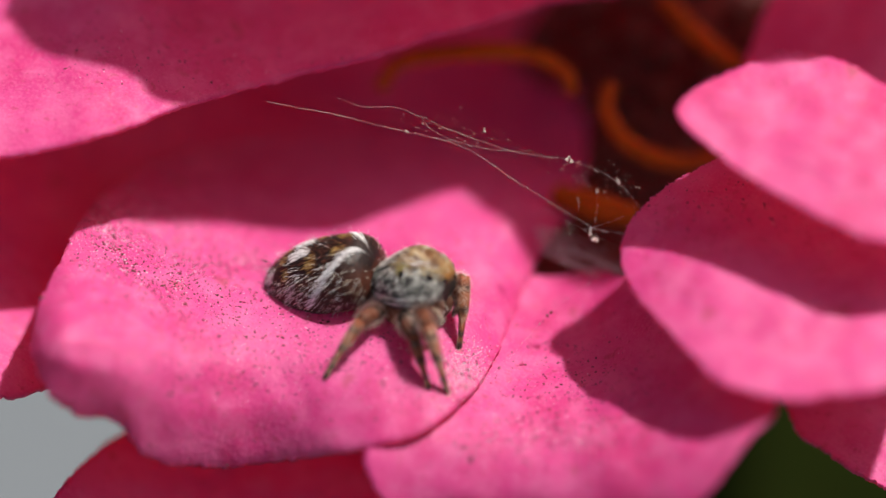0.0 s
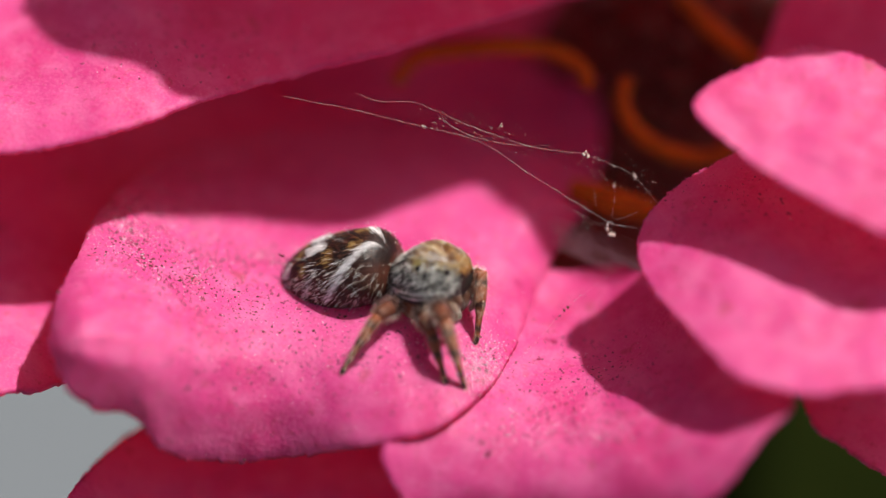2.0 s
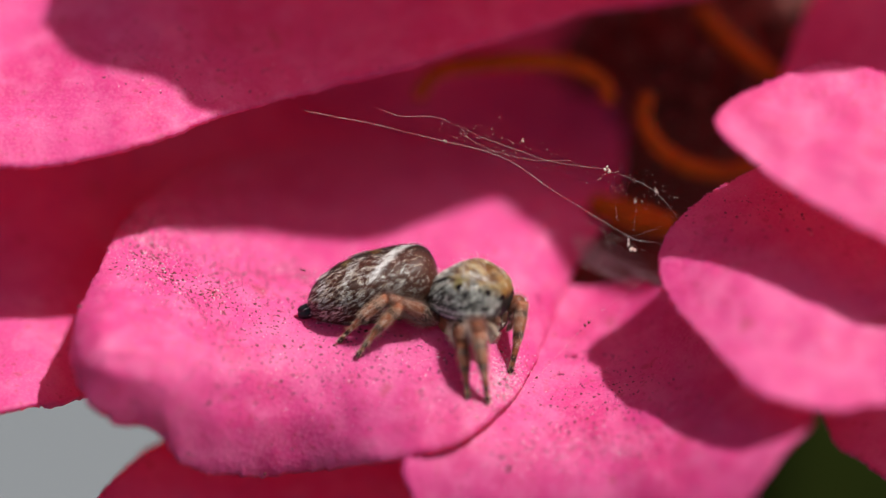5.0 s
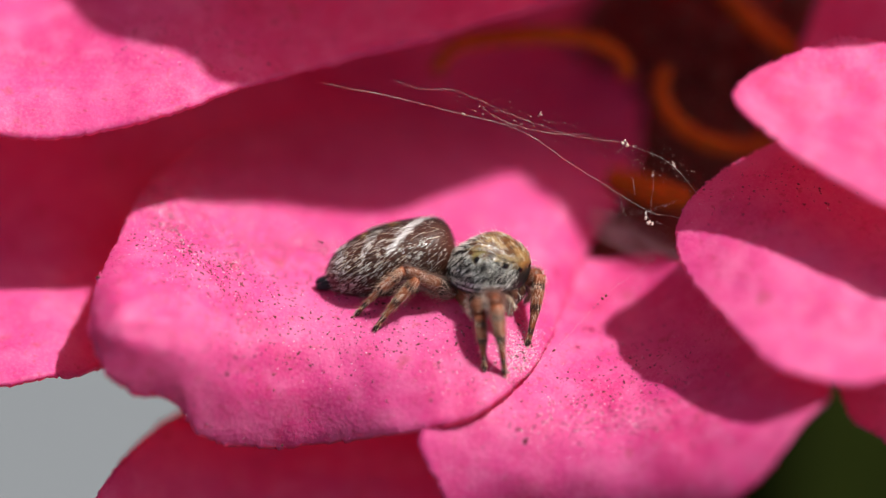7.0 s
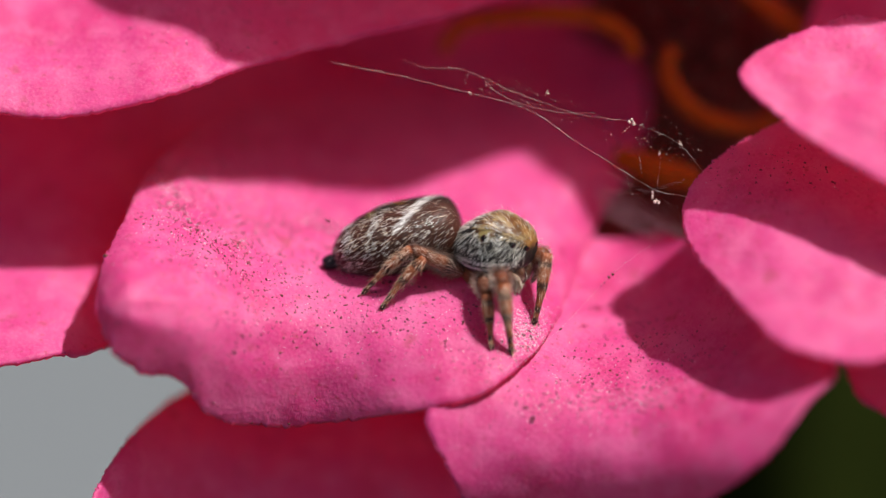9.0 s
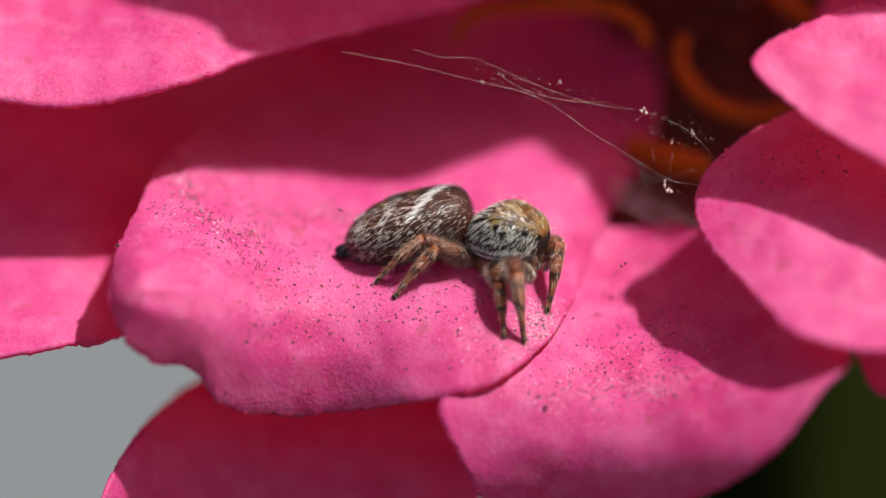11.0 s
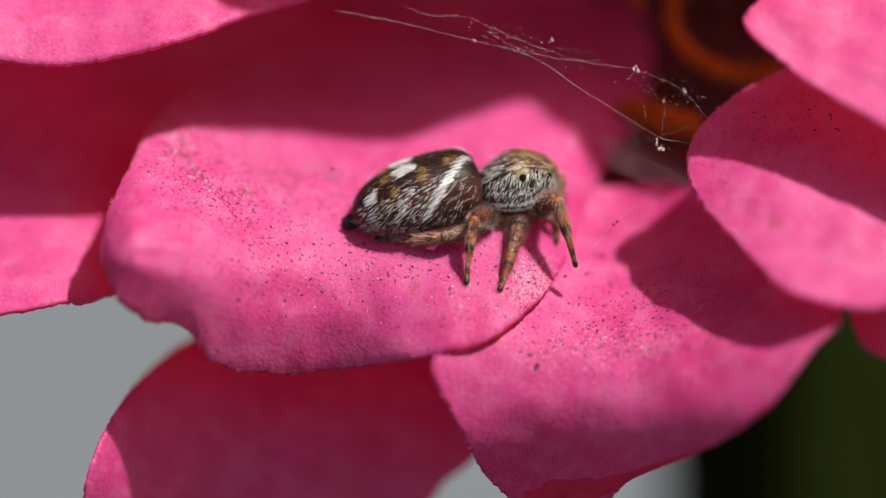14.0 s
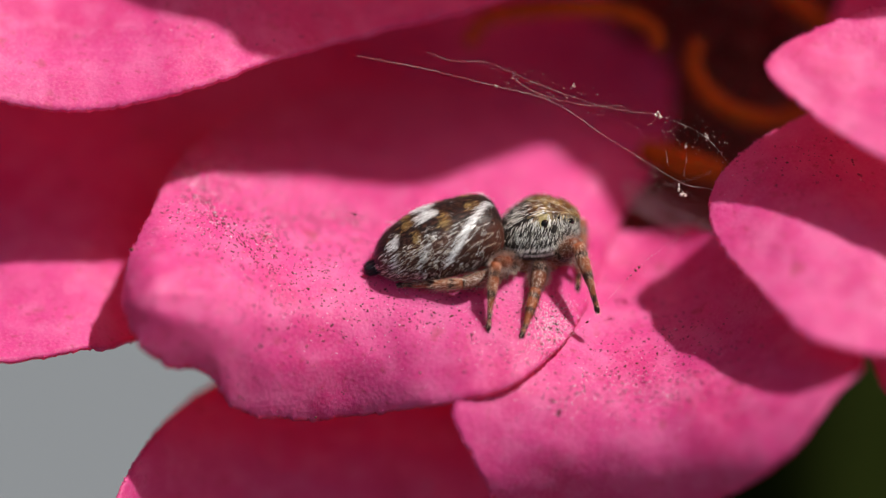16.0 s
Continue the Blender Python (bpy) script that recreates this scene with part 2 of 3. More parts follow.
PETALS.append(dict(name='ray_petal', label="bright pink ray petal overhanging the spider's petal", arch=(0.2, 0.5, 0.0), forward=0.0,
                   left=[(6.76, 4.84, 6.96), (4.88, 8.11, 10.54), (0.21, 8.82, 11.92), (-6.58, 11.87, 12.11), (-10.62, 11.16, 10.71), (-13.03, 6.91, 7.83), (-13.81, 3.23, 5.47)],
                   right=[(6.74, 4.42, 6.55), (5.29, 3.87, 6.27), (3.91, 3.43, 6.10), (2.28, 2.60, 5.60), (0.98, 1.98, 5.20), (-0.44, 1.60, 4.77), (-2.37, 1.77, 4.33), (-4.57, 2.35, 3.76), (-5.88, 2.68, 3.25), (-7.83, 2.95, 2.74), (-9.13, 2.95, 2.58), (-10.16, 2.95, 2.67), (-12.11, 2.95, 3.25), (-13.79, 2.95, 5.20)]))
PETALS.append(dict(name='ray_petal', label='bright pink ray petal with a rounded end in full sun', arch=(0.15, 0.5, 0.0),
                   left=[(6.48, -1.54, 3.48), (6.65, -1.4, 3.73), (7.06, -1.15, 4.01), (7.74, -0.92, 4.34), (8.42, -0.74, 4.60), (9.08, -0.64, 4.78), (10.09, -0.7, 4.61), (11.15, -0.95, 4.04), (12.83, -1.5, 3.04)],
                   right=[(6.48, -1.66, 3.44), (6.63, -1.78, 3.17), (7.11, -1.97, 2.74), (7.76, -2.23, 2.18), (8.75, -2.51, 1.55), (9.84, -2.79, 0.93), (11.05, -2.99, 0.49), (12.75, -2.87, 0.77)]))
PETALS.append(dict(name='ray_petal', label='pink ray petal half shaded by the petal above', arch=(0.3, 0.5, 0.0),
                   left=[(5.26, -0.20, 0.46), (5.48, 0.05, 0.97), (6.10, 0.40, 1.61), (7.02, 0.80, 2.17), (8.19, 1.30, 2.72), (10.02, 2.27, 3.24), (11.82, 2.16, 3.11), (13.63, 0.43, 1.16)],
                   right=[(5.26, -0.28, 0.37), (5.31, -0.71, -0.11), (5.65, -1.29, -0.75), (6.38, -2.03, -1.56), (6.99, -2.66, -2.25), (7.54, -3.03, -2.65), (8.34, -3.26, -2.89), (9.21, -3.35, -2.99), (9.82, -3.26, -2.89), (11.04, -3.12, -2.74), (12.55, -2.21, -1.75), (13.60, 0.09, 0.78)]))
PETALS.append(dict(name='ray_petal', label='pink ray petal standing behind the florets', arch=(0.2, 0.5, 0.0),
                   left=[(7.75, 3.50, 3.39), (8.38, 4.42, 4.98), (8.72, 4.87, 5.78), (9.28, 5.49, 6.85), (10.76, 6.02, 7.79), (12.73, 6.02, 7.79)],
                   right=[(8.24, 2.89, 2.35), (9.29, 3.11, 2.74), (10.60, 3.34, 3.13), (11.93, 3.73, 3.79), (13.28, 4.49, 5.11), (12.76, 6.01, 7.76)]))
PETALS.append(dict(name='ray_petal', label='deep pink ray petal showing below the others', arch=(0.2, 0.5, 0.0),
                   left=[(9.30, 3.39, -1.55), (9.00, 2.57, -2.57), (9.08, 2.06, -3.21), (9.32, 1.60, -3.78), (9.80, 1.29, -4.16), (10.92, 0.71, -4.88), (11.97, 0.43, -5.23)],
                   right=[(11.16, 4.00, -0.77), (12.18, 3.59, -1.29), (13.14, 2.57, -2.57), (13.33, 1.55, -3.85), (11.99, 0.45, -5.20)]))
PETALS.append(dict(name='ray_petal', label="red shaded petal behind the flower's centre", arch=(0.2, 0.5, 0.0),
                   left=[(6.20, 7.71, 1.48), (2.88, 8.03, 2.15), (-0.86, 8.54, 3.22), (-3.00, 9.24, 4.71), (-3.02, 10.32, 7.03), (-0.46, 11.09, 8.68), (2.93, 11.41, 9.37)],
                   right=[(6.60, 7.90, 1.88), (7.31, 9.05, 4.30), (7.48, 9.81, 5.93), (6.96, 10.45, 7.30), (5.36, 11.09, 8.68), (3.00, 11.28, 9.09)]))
# Unseen petal above the view, outlined to cast the shade on petals and centre.
PETALS.append(dict(name='ray_petal', label="unseen upper pink ray petal added to shade the flower's centre", arch=(0.15, 0.5, 0.0), thin=True, forward=-3.6,
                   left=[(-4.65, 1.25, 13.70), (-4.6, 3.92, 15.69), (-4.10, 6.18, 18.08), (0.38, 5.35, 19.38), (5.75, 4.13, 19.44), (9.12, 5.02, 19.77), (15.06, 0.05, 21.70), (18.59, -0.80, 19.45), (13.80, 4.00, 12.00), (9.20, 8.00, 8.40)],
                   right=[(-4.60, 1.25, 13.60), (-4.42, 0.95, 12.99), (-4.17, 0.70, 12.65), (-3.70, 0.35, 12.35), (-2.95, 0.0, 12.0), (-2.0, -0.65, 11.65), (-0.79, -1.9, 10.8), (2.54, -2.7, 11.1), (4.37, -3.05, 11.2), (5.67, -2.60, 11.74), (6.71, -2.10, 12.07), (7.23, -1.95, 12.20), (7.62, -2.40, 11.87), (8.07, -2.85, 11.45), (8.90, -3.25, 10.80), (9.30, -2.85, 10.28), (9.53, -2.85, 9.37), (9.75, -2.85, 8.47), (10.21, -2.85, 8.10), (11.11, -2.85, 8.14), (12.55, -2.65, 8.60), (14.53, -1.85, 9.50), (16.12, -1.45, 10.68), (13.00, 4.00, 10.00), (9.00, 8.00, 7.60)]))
# Dark sheet added behind the gap; its maroon stands in for deep shade.
PETALS.append(dict(name='gap_shade_sheet', label="dark brown sheet added for the shade in the gap under the flower's centre", arch=(0.2, 0.5, 0.0),
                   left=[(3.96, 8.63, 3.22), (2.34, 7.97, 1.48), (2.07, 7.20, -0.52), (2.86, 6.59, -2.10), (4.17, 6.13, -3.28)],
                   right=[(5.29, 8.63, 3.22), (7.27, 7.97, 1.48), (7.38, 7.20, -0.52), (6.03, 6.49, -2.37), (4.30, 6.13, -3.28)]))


NEAR = 3.3  # how far the outer ends of the petals on one side come forward


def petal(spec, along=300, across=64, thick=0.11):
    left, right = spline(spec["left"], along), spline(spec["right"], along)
    rng = random.Random(spec["left"][0][0])
    rise, peak, curl = spec["arch"]
    (low, drop, end, turn, clear), crease = spec.get("bend", (-99, 0, -99, 0, 99)), spec.get("crease")
    flat = not crease
    if crease:
        crease = spline([(x, 0, z) for x, z in crease], 60)

    def eased(p):
        reach = [min(46, i, along - 1 - i) for i in range(along)]
        return [sum(p[i - r:i + r + 1], Vector()) / (2 * r + 1) for i, r in enumerate(reach)]
    soft_l, soft_r = eased(left), eased(right)
    mid = along // 2
    nrm = (right[mid] - left[mid]).cross(left[mid + 16] - left[mid - 16]).normalized()
    if nrm.dot(Vector((0, -1, 1))) < 0:
        nrm = -nrm
    bm = bmesh.new()
    top, under = [], []
    for i in range(along):
        rt, ru = [], []
        for j in range(across):
            u = j / (across - 1)
            hump = 4 * u * (1 - u)
            c = soft_l[i].lerp(soft_r[i], u) + (left[i] - soft_l[i]) * (1 - u) ** 6 + (right[i] - soft_r[i]) * u ** 6
            swell = math.sin(math.pi / 2 * u / peak) if u < peak else math.cos(math.pi / 2 * (u - peak) / (1 - peak))
            c = c + nrm * rise * swell * smooth(0, 6, (right[i] - left[i]).length)
            c.y += curl * max(0, (u - 0.62) / 0.38) ** 1.7 * smooth(2, 7, (right[i] - left[i]).length)
            c = c + nrm * 0.10 * hump * noise.noise(c * 0.45) + nrm * 0.05 * noise.noise(c * 1.3) + nrm * 0.007 * math.sin(44 * u + 3 * noise.noise(c * 0.5)) * hump * min(1, (right[i] - left[i]).length / 5) ** 2
            c.y += drop * max(0, low - c.z) ** 2 * smooth(clear, clear - 3.5, c.x) + turn * max(0, end - c.x) ** 2
            if "forward" in spec:
                near = NEAR * smooth(-1.2, -7.4, c.x + spec["forward"]) * (1 if flat else 0.38 + 0.62 * smooth(-4.8, 0.6, c.z))
                c = Vector((c.x * (1 - near / 180), c.y - near, c.z * (1 - near / 180)))
            if "rim" in spec:
                c.y += spec["rim"][1] * max(0, c.x - spec["rim"][0]) ** 2 * smooth(0, -2, c.z)
            if crease:
                far = min((c.x - q.x) ** 2 + (c.z - q.z) ** 2 for q in crease)
                c = c - nrm * 0.07 * math.exp(-far / 0.02) + nrm * 0.03 * math.exp(-far / 0.15)
            edge = max(0, 1 - hump * 8)
            c = c + Vector((1, 0, 1)) * edge * 0.045 * noise.noise(c * 6) + Vector((rng.uniform(-1, 1), 0, rng.uniform(-1, 1))) * 0.02 * edge
            rt.append(bm.verts.new(c))
            ru.append(bm.verts.new(c - nrm * thick))
        top.append(rt)
        under.append(ru)
    for a, flip in ((top, False), (under, True)):
        for i in range(along - 1):
            for j in range(across - 1):
                q = (a[i][j], a[i + 1][j], a[i + 1][j + 1], a[i][j + 1])
                bm.faces.new(q[::-1] if flip else q).material_index = int(flip)
    for i in range(along - 1):
        for j in (0, across - 1):
            bm.faces.new((top[i][j], top[i + 1][j], under[i + 1][j], under[i][j]))
    for j in range(across - 1):
        for i in (0, along - 1):
            bm.faces.new((top[i][j], top[i][j + 1], under[i][j + 1], under[i][j]))
    return bm, [[tuple(row[j].co) for row in top] for j in (0, across - 1)]


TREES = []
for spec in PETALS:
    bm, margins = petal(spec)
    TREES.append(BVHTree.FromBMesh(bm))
    skins = (DISC, DISC) if spec["name"] == "gap_shade_sheet" else THIN if spec.get("thin") else (PETAL, PETAL_BACK)
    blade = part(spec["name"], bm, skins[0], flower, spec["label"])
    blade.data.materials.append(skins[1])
    if spec["name"] == "ray_petal":
        bm, rng = bmesh.new(), random.Random(77)
        for line in margins:
            for a, b in zip(line, line[1:]):
                p = Vector(a).lerp(Vector(b), rng.random())
                lump(bm, p + Vector((rng.gauss(0, 0.012), rng.uniform(0, 0.06), rng.gauss(0, 0.012))), rng.choice((0.012, 0.015, 0.019, 0.026)), rng)
        tagged(part("margin_teeth", bm, PETAL, blade), kind="stuff")


def on_petal(k, x, z):
    """The place and normal on petal k behind (x, z) of the head's frame."""
    place, normal, *_ = TREES[k].ray_cast(Vector((x, -60, z)), Vector((0, 1, 0)))
    return place, normal


# the dark centre and its curled orange florets
bm = bmesh.new()
bmesh.ops.create_uvsphere(bm, u_segments=48, v_segments=24, radius=1)
for v in bm.verts:
    v.co = Vector((6.8 + 4.2 * v.co.x, 9.5 + 2.6 * v.co.y, 3.2 + 4.6 * v.co.z)) * (1 + 0.05 * noise.noise(v.co * 5))
part("disc", bm, DISC, flower, "dark maroon domed centre")
rng = random.Random(4)
for k in range(46):
    a, r = k * 2.39996, 3.6 * math.sqrt((k + 0.5) / 46)
    c = Vector((6.8 + r * math.cos(a), 7.0 + 0.12 * r * r, 3.6 + r * math.sin(a)))
    bm = bmesh.new()
    pts = spline([c, c + Vector((0.1, -0.5, 0.1)), c + Vector((rng.uniform(-0.2, 0.2), -1.0, rng.uniform(0, 0.3)))], 6)
    tube(bm, pts, [0.34, 0.36, 0.32, 0.26, 0.18, 0.05], 7)
    part("chaff_scale", bm, DISC, flower)
for path, r in (([(-0.2, 4.6, 4.1), (0.4, 4.5, 4.75), (2.1, 4.3, 4.95), (3.4, 4.3, 4.85), (4.15, 4.2, 4.4), (4.2, 4.1, 3.95)], 0.2),
                ([(5.15, 4.5, 4.2), (5.05, 4.4, 3.6), (5.4, 4.3, 2.95), (6.1, 4.4, 2.5), (7.0, 4.8, 2.35), (7.7, 5.2, 2.6)], 0.2),
                ([(6.4, 5.6, 6.2), (7.0, 5.4, 5.5), (7.7, 5.2, 4.9), (8.3, 5.4, 4.5)], 0.22),
                ([(3.9, 4.3, 1.65), (4.6, 3.9, 1.4), (5.3, 3.6, 1.2), (5.7, 3.6, 1.1)], 0.32)):
    bm = bmesh.new()
    tube(bm, spline(path, 40), [r * (0.8 + 0.25 * math.sin(math.pi * k / 39)) for k in range(40)], 12)
    part("floret", bm, FLORET, flower, "curled orange floret")

# stem down to the ground
bm = bmesh.new()
low = HEAD.inverted() @ Vector((0.012, 0.06, -0.02)) / MM
tube(bm, spline([(6.8, 11, 3.0), (7.2, 22, -8), tuple(low.lerp(Vector((7, 30, -20)), 0.6)), tuple(low)], 30), [2.0] * 30, 12)
part("stem", bm, LEAF, flower, "green stem")

# ---- leaf below the flower ----
bm = bmesh.new()
rows = []
for i in range(41):
    s = i / 40
    half = 17 * math.sin(math.pi * min(1, s * 0.97 + 0.02)) ** 0.7
    rows.append([bm.verts.new((half * (j / 8 - 1), -3 * abs(j / 8 - 1) + noise.noise(Vector((s * 3, j * 0.4, 0))), 60 * s)) for j in range(17)])
for a, b in zip(rows, rows[1:]):
    for j in range(16):
        bm.faces.new((a[j], a[j + 1], b[j + 1], b[j]))
leaf = tagged(new("leaf"), "dark green leaf hanging below the flower, out of focus", "leaf")
leaf.matrix_world = HEAD @ Matrix.LocRotScale(Vector((23, 22, -40)) * MM, Euler((radians(-8), 0, radians(5))), None)
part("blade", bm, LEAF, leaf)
bm = bmesh.new()
tube(bm, spline([(0, 0.3, -12), (0, 0.3, 0), (0, 0.4, 30), (0, 0.3, 58)], 20), [0.9 - 0.035 * k for k in range(20)], 8)
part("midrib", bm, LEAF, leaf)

# ---- spider ----
spider = tagged(new("jumping_spider"), "small jumping spider with banded brown abdomen and grey hairy head", "spider")


def mesh_of(shape, nu, nv, tint):
    """A closed body: shape(u, a) with u from the front to the rear and a round it; tint gives its colours."""
    bm = bmesh.new()
    lay = bm.verts.layers.float_color.new("tint")
    rings = []
    for i in range(nu):
        u = (i + 0.5) / nu
        ring = []
        for j in range(nv):
            a = 2 * math.pi * j / nv - math.pi
            v = bm.verts.new(shape(u, a))
            v[lay] = (*tint(u, a), 1)
            ring.append(v)
        rings.append(ring)
    for r, s in zip(rings, rings[1:]):
        for k in range(nv):
            bm.faces.new((r[k], r[(k + 1) % nv], s[(k + 1) % nv], s[k]))
    bm.faces.new(rings[0][::-1])
    bm.faces.new(rings[-1])
    return bm


def hairs_on(shape, count, hair, seed, lie):
    """Fine hairs on a body. hair(u, a, rng) gives length, width, lift and colour, or None; lie(u, a): how far they lie to the rear and downwards."""
    rng = random.Random(seed)
    bm = bmesh.new()
    lay = bm.verts.layers.float_color.new("tint")
    girth = (Vector(shape(0.45, 0.8)) - Vector(shape(0.45, 0.8 + math.pi))).length
    core = (Vector(shape(0.5, 0)) + Vector(shape(0.5, math.pi))) / 2
    for _ in range(count):
        u, a = rng.uniform(0.015, 0.985), rng.uniform(-math.pi, math.pi)
        if rng.random() > (Vector(shape(u, a)) - Vector(shape(u, a + math.pi))).length / girth:
            continue
        got = hair(u, a, rng)
        if not got:
            continue
        length, width, lift, colour = got
        p = Vector(shape(u, a))
        du = (Vector(shape(min(u + 0.01, 1), a)) - Vector(shape(max(u - 0.01, 0), a))).normalized()
        da = (Vector(shape(u, a + 0.02)) - p).normalized() * (1 if a > 0 else -1)
        n = du.cross(da).normalized()
        n = -n if n.dot(p - core) < 0 else n
        rear, down = lie(u, a)
        way = (du * (rear + rng.uniform(-0.18, 0.18)) + da * (down + rng.uniform(-0.18, 0.18)) + n * lift).normalized()
        side = way.cross(n).normalized() * width
        mid = p + way * length * 0.55 + n * 0.012
        tip = p + way * length - n * lift * length * 0.25
        vs = [bm.verts.new(q) for q in (p - side * 0.7, p + side * 0.7, mid + side, mid - side, tip)]
        for v in vs:
            v[lay] = (*colour, 1)
        bm.faces.new(vs[:4])
        bm.faces.new((vs[3], vs[2], vs[4]))
    return bm


def signed(x, p):
    return math.copysign(abs(x) ** p, x)


def blend(a, b, f):
    return tuple(p + (q - p) * f for p, q in zip(a, b))


# abdomen: u runs from the waist to the spinnerets, a is 0 along the back
PROFILE = spline([(0, 0.30, 0), (0.04, 0.68, 0), (0.12, 0.91, 0), (0.25, 0.99, 0), (0.42, 1.01, 0), (0.58, 0.97, 0), (0.74, 0.85, 0), (0.87, 0.65, 0), (0.95, 0.43, 0), (1.0, 0.16, 0)], 120)
GIRTH = [p.x for p in PROFILE], [p.y for p in PROFILE]


def abdomen_shape(u, a):
    x = 0.12 - 3.02 * u
    r = float(np.interp(u, *GIRTH))
    return (x, 0.98 * r * math.sin(a), (0.95 if math.cos(a) > 0 else 0.68) * r * math.cos(a) + 0.25 - 0.24 * u)


WHITE, GOLD, BROWN, DARK = (0.93, 0.92, 0.91), (0.25, 0.14, 0.035), (0.075, 0.021, 0.012), (0.014, 0.006, 0.005)


def marks(u, a):
    """How white and how golden the abdomen is at u, a."""
    b = abs(a)
    band = smooth(0.034, 0.018, abs(u - (0.005 + 0.29 * b))) * smooth(1.75, 1.35, b) * smooth(0.10, 0.25, b)
    patch = smooth(1.0, 0.7, math.hypot((u - 0.55) / 0.10, (b - 0.20) / 0.20))
    spot = smooth(1.0, 0.7, math.hypot((u - 0.82 - 0.05 * (b - 0.6)) / 0.028, (b - 0.60) / 0.28))
    line = smooth(0.011, 0.006, abs(u - (0.385 + 0.19 * b))) * smooth(0.75, 0.85, b) * smooth(1.7, 1.4, b)
    line2 = smooth(0.014, 0.006, abs(u - (0.70 + 0.12 * b))) * smooth(0.95, 1.05, b) * smooth(1.7, 1.4, b)
    rough = 0.35 * noise.noise(Vector((u * 14, a * 5, 2)))
    gold = max(smooth(1.0, 0.6, rough + math.hypot((u - 0.43) / 0.055, (b - 0.55) / 0.34)), smooth(1.0, 0.6, rough + math.hypot((u - 0.66) / 0.04, (b - 0.75) / 0.24)),
               smooth(1.0, 0.6, rough + math.hypot((u - 0.70) / 0.06, (b - 0.2) / 0.2)), 0.8 * smooth(1, 0.5, rough + math.hypot((u - 0.2) / 0.09, (b - 0.3) / 0.2)))
    return max(band, patch, spot, 0.7 * line, 0.6 * line2), gold


def abdomen_tint(u, a):
    w, g = marks(u, a)
    c = blend(DARK, BROWN, smooth(0.6, 1.2, abs(a)))
    c = blend(c, (0.10, 0.042, 0.010), g)
    return blend(c, WHITE, 0.5 * w) if u < 0.97 else DARK


def abdomen_hair(u, a, rng):
    w, g = marks(u + rng.gauss(0, 0.010), a + rng.gauss(0, 0.05))
    side = smooth(0.65, 1.0, abs(a))
    if w > 0.5:
        return rng.uniform(0.14, 0.24), 0.0055, 0.25, blend(WHITE, (0.70, 0.69, 0.70), rng.random())
    if g > 0.5:
        return (rng.uniform(0.1, 0.18), 0.006, 0.25, blend(GOLD, (0.42, 0.30, 0.12), rng.random())) if rng.random() < 0.32 else None
    if rng.random() < 0.032:
        return rng.uniform(0.2, 0.42), 0.0022, 1.5, blend(DARK, WHITE, rng.choice((0, 0.8)))
    front = 0.45 if u < 0.29 * abs(a) else 1.0
    if rng.random() < 0.2 * side * front:
        return rng.uniform(0.10, 0.17), 0.0034, 0.28, blend((0.97, 0.95, 0.90), (0.76, 0.58, 0.40), rng.random() ** 2)
    if rng.random() < 0.3:
        return rng.uniform(0.08, 0.16), 0.006, 0.3, blend(DARK, (0.11, 0.04, 0.018), rng.random())
    return None


abdomen = part("abdomen", mesh_of(abdomen_shape, 90, 96, abdomen_tint), SKIN, spider, "dark brown abdomen with white bands and golden patches")
tagged(part("abdomen_hair", hairs_on(abdomen_shape, 21000, abdomen_hair, 11, lambda u, a: (1.0, 0.4)), HAIR, abdomen), kind="stuff")
bm = bmesh.new()
bm.verts.layers.float_color.new("tint")
for y, z in ((0.09, 0.0), (-0.09, 0.0), (0.05, -0.1), (-0.05, -0.1)):
    tube(bm, [Vector((-2.75, y * 0.7, z)), Vector((-2.92, y, z - 0.03)), Vector((-3.06, y, z - 0.05)), Vector((-3.14, y, z - 0.05))], [0.1, 0.11, 0.09, 0.03], 8, lambda s: (0.012, 0.012, 0.016))
part("spinnerets", bm, SKIN, abdomen)


# head and thorax: u runs from the face to the waist
def carapace_shape(u, a):
    x = 1.85 - 1.85 * u
    r = math.sin(math.pi * (u * 0.92 + 0.025)) ** 0.42
    top = 0.82 * (1 - 0.45 * max(0, u - 0.45) ** 1.3 * 1.6)
    c, s = math.cos(a), math.sin(a)
    return (x + (0.06 * c if u < 0.2 else 0), 0.73 * r * signed(s, 0.75), (top if c > 0 else 0.6) * r * signed(c, 0.8))


def carapace_tint(u, a):
    crown = smooth(0.95, 0.7, abs(a)) * smooth(0.62, 0.5, u)
    c = blend((0.022, 0.018, 0.016), (0.26, 0.12, 0.03), crown)
    b = abs(a)
    rim = max(smooth(0.05, 0.03, abs(b - 1.78)), smooth(0.045, 0.025, abs(b - 2.02))) * smooth(0.03, 0.12, u)
    c = blend(c, (0.8, 0.79, 0.78), rim)
    ring = smooth(0.26, 0.18, math.hypot((u - 0.47) * 1.85, (abs(a) - 0.96) * 0.75))
    return blend(c, (0.42, 0.33, 0.12), 0.8 * ring)


